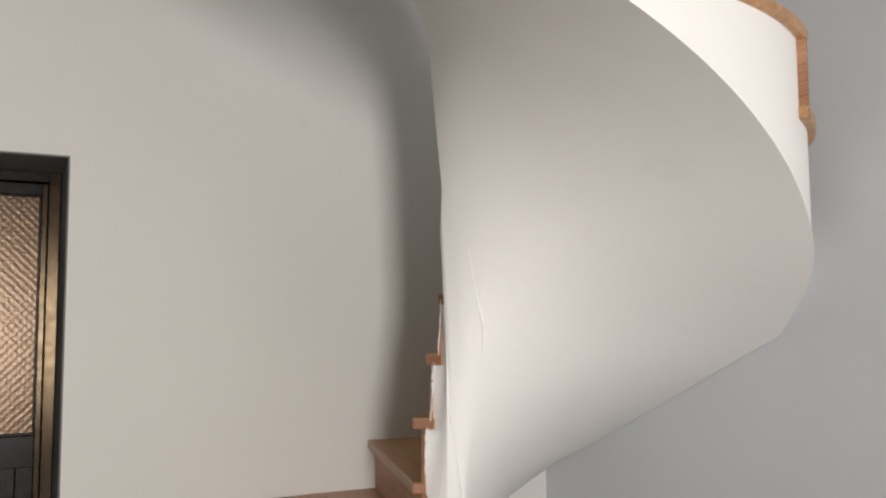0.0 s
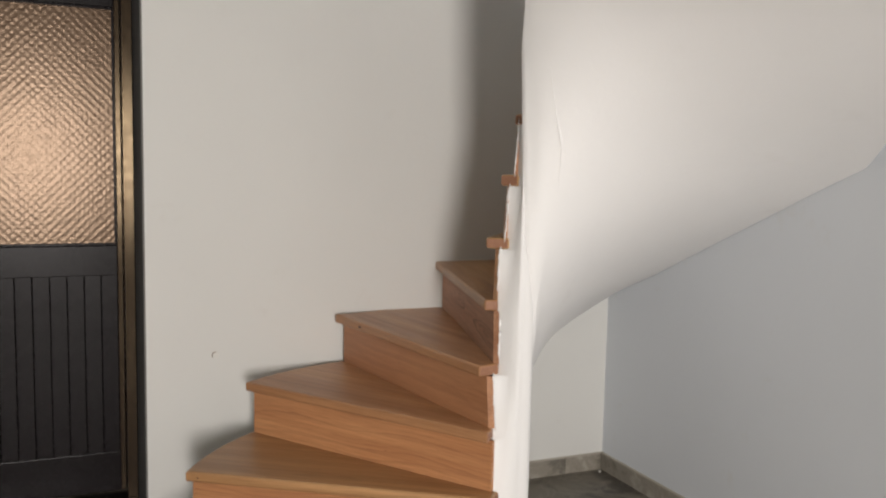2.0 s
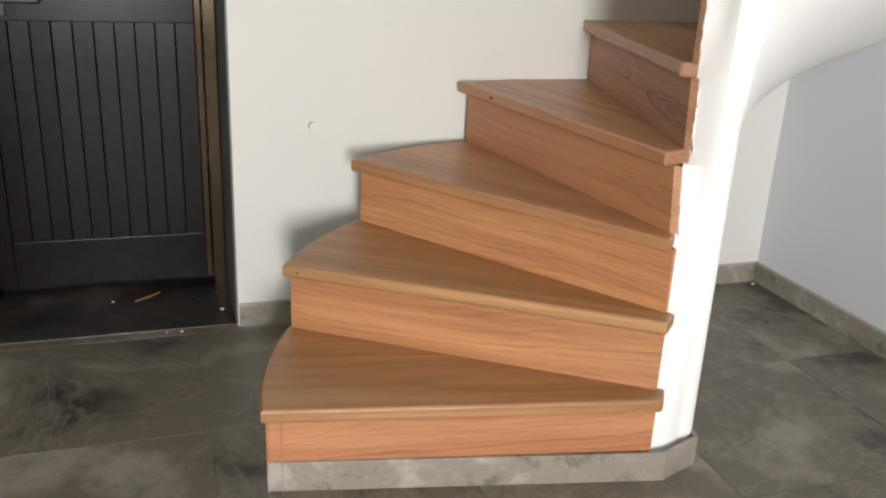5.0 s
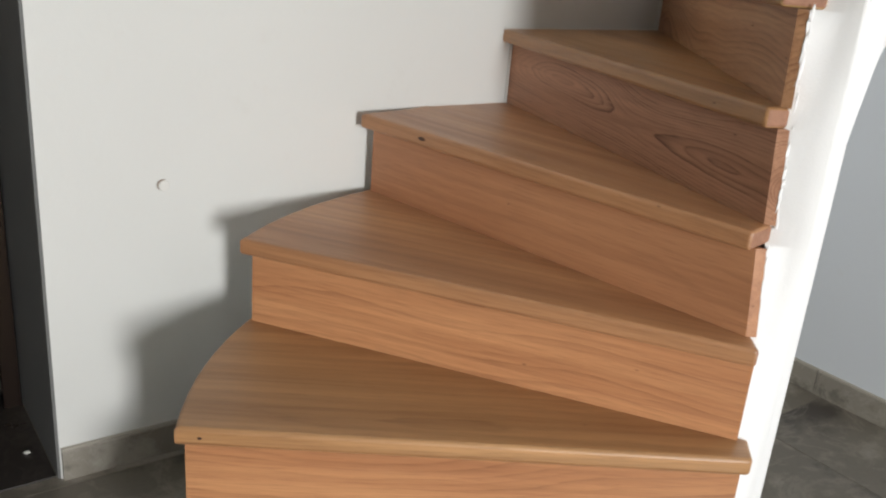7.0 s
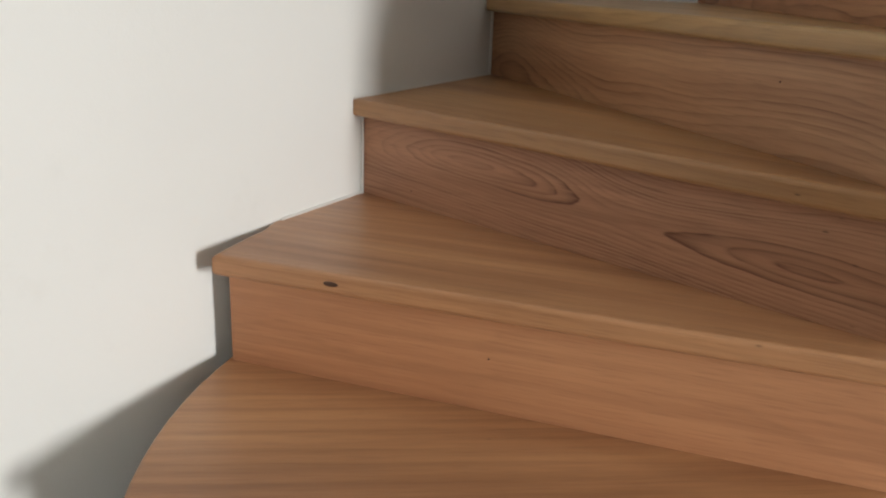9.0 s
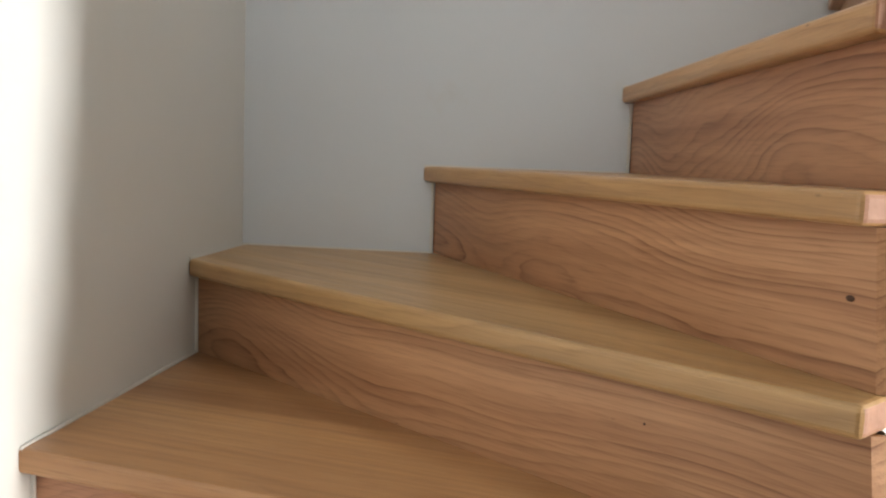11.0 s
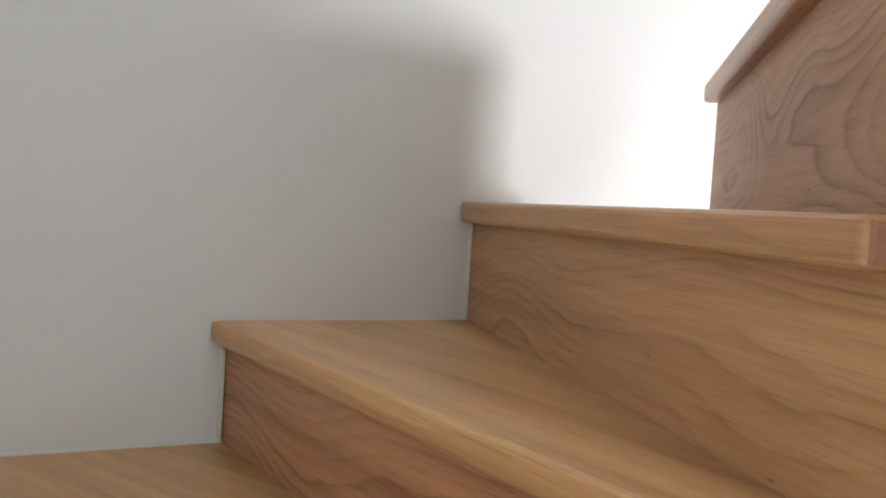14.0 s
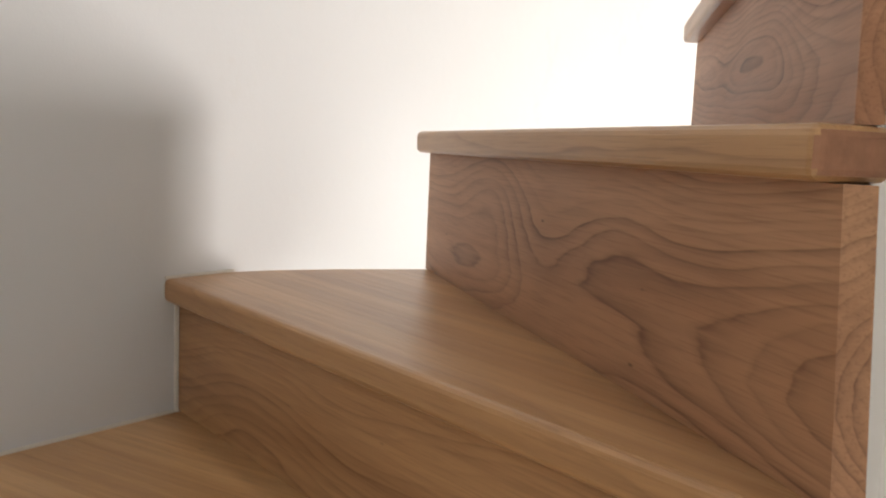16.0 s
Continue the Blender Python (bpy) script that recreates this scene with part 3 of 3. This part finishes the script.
# knots showing in the nose and risers of the middle steps
for i, f, d, z, w, h in ((4, 0.80, -0.0005, RISE[4] - 0.016, 0.013, 0.0045), (4, 0.55, 0.0315, RISE[3] + 0.085, 0.003, 0.002), (5, 0.86, 0.0315, RISE[4] + 0.03, 0.003, 0.002), (2, 0.97, -0.001, RISE[2] - 0.018, 0.004, 0.003), (7, 0.02, 0.0235, RISE[6] + 0.085, 0.006, 0.0035), (6, 0.19, 0.0305, RISE[5] + 0.105, 0.0018, 0.0018)):
    a, b, t, n = behind(i, d)
    v = a.lerp(b, f)
    bm = bmesh.new()
    bmesh.ops.create_icosphere(bm, subdivisions=2, radius=1.0)
    part("knot", bm, KNOT, stair, "dark wood knot", Matrix(((t.x * w, n.x * 0.0022, 0, v.x), (t.y * w, n.y * 0.0022, 0, v.y), (0, 0, h, z), (0, 0, 0, 1))), True)
# filler beads where treads and risers meet the walls
for i in range(4, 10):
    q2 = behind(i + 1, inset(i + 1))[1]
    pts = [v for v in arc(OUTER[i], outer_angle(q2), 0.0, 2.0) if v.x > XR - 0.006 or v.y > YB - 0.006]
    inner = [Vector((min(v.x, XR - 0.005), min(v.y, YB - 0.005))) for v in pts]
    part("filler_bead", prism(pts + inner[::-1], RISE[i] - 0.002, RISE[i] + 0.003), CAULK, stair, "thin white filler bead along the wall")
    q = behind(i, inset(i) - 0.002)[1]
    if i > 4 and q.x > XR - 0.02:
        part("filler_bead", box(q.x - 0.004, q.x + 0.001, q.y, q.y + 0.005, RISE[i - 1], RISE[i] - THICK), CAULK, stair)
    elif i > 4 and q.y > YB - 0.02:
        part("filler_bead", box(q.x - 0.005, q.x, q.y - 0.004, q.y + 0.001, RISE[i - 1], RISE[i] - THICK), CAULK, stair)
# tiled plinth under the first riser and round the newel's foot
r0, r1, tr, nr = behind(1, 0.026)
foot = [Vector((1.365, 3.060)), Vector((1.405, 3.055)), Vector((1.525, 3.100))]
pts = [r1 - tr * 0.0, foot[1], foot[2], Vector((1.545, 3.17))]
for v, w in zip(pts, pts[1:]):
    d = (w - v).normalized()
    nn = Vector((d.y, -d.x))
    if nn.dot(Vector((1.2, 1.0)) - v) < 0:
        nn = -nn
    m = Matrix(((d.x, nn.x, 0, v.x), (d.y, nn.y, 0, v.y), (0, 0, 1, FZ), (0, 0, 0, 1)))
    length = (w - v).length
    part("plinth_tile", box(0, length, -0.010, 0.0, 0, 0.078, 0.0015), SKIRT, stair, "grey marbled plinth tile", m)

# smears and blobs of mortar on the plinth
rng = random.Random(4)
base_dir = (foot[1] - r1).normalized()
out_dir = Vector((base_dir.y, -base_dir.x))
if out_dir.dot(Vector((1.2, 1.0)) - r1) < 0:
    out_dir = -out_dir
for k in range(26):
    s = rng.uniform(0.02, 0.86)
    size = rng.uniform(0.005, 0.014)
    bm = bmesh.new()
    bmesh.ops.create_icosphere(bm, subdivisions=2, radius=size)
    for v in bm.verts:
        v.co *= 1 + 0.55 * noise.noise(v.co * (1.6 / size) + Vector((k * 2.7, 0, 0)))
        v.co.y *= 0.22
        v.co.x *= 1.5
    q = r1 + base_dir * s - out_dir * 0.0105
    m = Matrix(((base_dir.x, out_dir.x, 0, q.x), (base_dir.y, out_dir.y, 0, q.y), (0, 0, 1, FZ + rng.choice((0.062, 0.05, 0.03, 0.015)) + rng.uniform(-0.008, 0.008)), (0, 0, 0, 1)))
    part("mortar_smear", bm, CAULK if k % 3 == 0 else SKIRT_TOP, stair, "dried smear of mortar", m, True)

# ---- the door ----
door = tagged(new("door_1"), "closed dark brown panelled door with patterned bronze glass", "door", "", "structure")
door.location = (DX0, YD, FZ)
bpy.context.view_layer.update()
DB = FZ + 0.035
part("door_frame", box(DX0, DX0 + 0.045, YD - 0.02, YD + 0.06, FZ, DZ1 - 0.006, 0.003), DOOR, door)
# turned slightly, in the glint copy, to catch the window's streak
part("door_frame", box(-0.021, 0.021, -0.04, 0.04, FZ, DZ1 - 0.006, 0.003), DOOR_GLINT, door, "", Matrix.Translation((DX1 - 0.0285, YD + 0.02, 0)) @ Matrix.Rotation(radians(-3.6), 4, "Z"))
part("door_frame", box(DX0 + 0.045, DX1 - 0.05, YD - 0.02, YD + 0.06, 1.985, DZ1 - 0.006, 0.003), DOOR, door)
LX0, LX1 = DX0 + 0.048, DX1 - 0.053
part("stile", box(LX0, -0.205, YD, YD + 0.045, DB, 1.98, 0.003), DOOR, door)
# right stile leans the same way for its golden reflection
STILE = (0.42 + LX1) / 2
part("stile", box(0.42 - STILE, LX1 - STILE, -0.0225, 0.0225, DB, 1.98, 0.003), DOOR_GLINT, door, "", Matrix.Translation((STILE, YD + 0.0225, 0)) @ Matrix.Rotation(radians(-3.3), 4, "Z"))
part("top_rail", box(-0.205, 0.42, YD + 0.001, YD + 0.045, 1.935, 1.98, 0.003), DOOR, door)
part("lock_rail", box(-0.205, 0.42, YD + 0.001, YD + 0.045, 0.885, 1.005, 0.003), DOOR, door)
part("bottom_rail", box(-0.205, 0.42, YD + 0.001, YD + 0.045, DB, 0.16, 0.003), DOOR, door)
npl = 10
for k in range(npl):
    w = (0.42 + 0.205) / npl
    lean = (0.0, 0.5, -0.4, 0.6, -0.5, 0.4, -0.3, -1.2, -1.8, -0.9)[k]
    m = Matrix.Translation((-0.205 + (k + 0.5) * w, YD + 0.022, 0.5225)) @ Matrix.Rotation(radians(lean), 4, "Z")
    part("plank", box(0.0008 - w / 2, w / 2 - 0.0008, -0.012, 0.012, -0.3675, 0.3675, 0.0025), DOOR, door, "", m)
# near-black sheet, stands in for the shade in the plank joints
part("plank_backing", box(-0.205, 0.42, YD + 0.034, YD + 0.040, 0.155, 0.89), GAP_DARK, door)
part("glazing_bead", box(-0.205, 0.42, YD + 0.006, YD + 0.016, 1.005, 1.016, 0.003), DOOR, door)
part("glazing_bead", box(-0.205, 0.42, YD + 0.006, YD + 0.016, 1.925, 1.935, 0.003), DOOR, door)
part("glazing_bead", box(-0.205, -0.195, YD + 0.006, YD + 0.016, 1.016, 1.925, 0.003), DOOR, door)
part("glazing_bead", box(0.410, 0.42, YD + 0.006, YD + 0.016, 1.016, 1.925, 0.003), DOOR, door)
# glass pressed with a diamond pattern
nx, nz = 125, 184
rows = []
for j in range(nz + 1):
    row = []
    for i in range(nx + 1):
        x, z = -0.197 + i * 0.610 / nx, 1.014 + j * 0.914 / nz
        u, v = (x + z) / 0.032, (x - z) / 0.032
        h = min(abs(u - round(u)), abs(v - round(v)))
        row.append((x, YD + 0.014 + 0.00065 * min(1, h * 4) + 0.00045 * noise.noise(Vector((x * 150, z * 150, 0))), z))
    rows.append(row)
part("glass_pane", grid(rows), GLASS, door, "pressed diamond-pattern bronze glass", None, True)
handle = part("handle", box(-0.165, -0.14, YD - 0.008, YD, 0.90, 0.99, 0.003), BLACK, door, "black lever handle")
bm = bmesh.new()
bmesh.ops.create_cone(bm, cap_ends=True, segments=16, radius1=0.011, radius2=0.011, depth=0.05, matrix=Matrix.Translation((-0.152, YD - 0.03, 0.953)) @ Matrix.Rotation(radians(90), 4, "X"))
box(-0.16, -0.035, YD - 0.062, YD - 0.044, 0.943, 0.963, 0.006, bm)
part("lever", bm, BLACK, handle)
structure("threshold", box(DX0 + 0.002, DX1 - 0.008, YB + 0.012, YD + 0.06, FZ - 0.03, FZ + 0.004, 0.001), THRESHOLD, "dark polished stone threshold in the door recess")

# filled hole in the wall beside the stair, with a chipped rim
bm = bmesh.new()
bmesh.ops.create_cone(bm, cap_ends=True, segments=20, radius1=0.013, radius2=0.011, depth=0.004, matrix=Matrix.Translation((0.744, YB - 0.001, 0.618)) @ Matrix.Rotation(radians(90), 4, "X"))
plug = tagged(linked("wall_plug", bm, CAULK), "small round filler plug in the white wall", "plug")
rows = []
for k in range(13):
    a = radians(70 + 150 * k / 12)
    w = 0.0022 * math.sin(math.pi * k / 12) + 0.0003
    rows.append([(0.744 + (0.0135 + d) * math.cos(a), YB - 0.0012 - e, 0.618 + (0.0135 + d) * math.sin(a)) for d, e in ((-w, 0), (0, 0.0012), (w, 0))])
part("chipped_rim", grid(rows), CHIP, plug, "brown chipped rim")

# crumbs of plaster and a sliver of wood left on the floor


def crumb(x, y, z, size, seed):
    bm = bmesh.new()
    bmesh.ops.create_icosphere(bm, subdivisions=2, radius=size)
    for v in bm.verts:
        v.co *= 1 + 0.5 * noise.noise(v.co * (2.2 / size) + Vector((seed, 0, 0)))
        v.co.z *= 0.55
    low = min(v.co.z for v in bm.verts)
    ob = linked("plaster_crumb", bm, CAULK, None, Matrix.Translation((x, y, z - low)))
    return tagged(ob, "tiny white crumb of plaster on the floor", "debris", "plaster crumbs")


for k, (x, y, z) in enumerate(((0.27, 4.165, FZ), (0.315, 4.160, FZ), (2.462, 4.128, FZ), (0.10, 4.44, FZ + 0.004), (-0.27, 4.47, FZ + 0.004), (0.45, 4.30, FZ + 0.004))):
    crumb(x, y, z, 0.0045 + 0.0012 * (k % 3), k * 3.1)
bm = prism([(0, 0), (0.05, 0.006), (0.11, 0.004), (0.06, -0.004)], 0, 0.003)
tagged(linked("wood_sliver", bm, RISER, None, Matrix.Translation((0.17, 4.43, FZ + 0.004)) @ Matrix.Rotation(radians(38), 4, "Z")), "thin reddish sliver of wood on the dark threshold", "debris")

# ---- tiled skirting and floor ----


def skirting(name, x0, y0, x1, y1, inward, label):
    """Tiles 8 cm high along a wall, each a piece of its own."""
    base = tagged(new(name), label, "baseboard", "", "structure")
    base.location = (x0, y0, FZ)
    bpy.context.view_layer.update()
    v, w = Vector((x0, y0)), Vector((x1, y1))
    d = (w - v).normalized()
    n = Vector(inward)
    length = (w - v).length
    m0 = Matrix(((d.x, n.x, 0, 0), (d.y, n.y, 0, 0), (0, 0, 1, 0), (0, 0, 0, 1)))
    s = 0.0
    while s < length - 0.01:
        e = min(s + 0.6, length)
        q = v + d * s
        m = Matrix.Translation((q.x, q.y, FZ)) @ m0
        part("skirting_tile", box(0.001, e - s - 0.001, 0.0, 0.011, 0, 0.074, 0.0015), SKIRT, base, "", m)
        part("mortar_edge", box(0.001, e - s - 0.001, 0.0, 0.009, 0.0745, 0.080), SKIRT_TOP, base, "", m)
        s = e


skirting("baseboard_north", DX1 + 0.002, YB, XR - 0.012, YB, (0, -1), "grey marbled tile skirting behind the stair")
skirting("baseboard_east", XR, YB, XR, YF, (-1, 0), "grey marbled tile skirting beside the stair")
skirting("baseboard_west", XL, YD - 0.03, XL, 2.3, (1, 0), "grey marbled tile skirting beside the door")

tile_floor = tagged(new("floor"), "grey-brown cloudy marbled floor tiles with thin joints", "floor", "", "structure")
tile_floor.location = (0, 0, FZ)
bpy.context.view_layer.update()
S = 0.6
tile_bm = box(0.001, S - 0.001, 0.001, S - 0.001, -0.012, 0.0, 0.0008)
tile_mesh = bpy.data.meshes.new("floor_tile")
tile_bm.to_mesh(tile_mesh)
tile_bm.free()
tile_mesh.materials.append(TILE)
for i in range(-5, 4):
    for j in range(-10, 2):
        x, y = 0.36 + i * S, 3.54 + j * S
        ob = new("floor_tile", tile_mesh)
        ob.location = (x, y, FZ)
        ob.parent = tile_floor
        ob.matrix_parent_inverse = tile_floor.matrix_world.inverted()
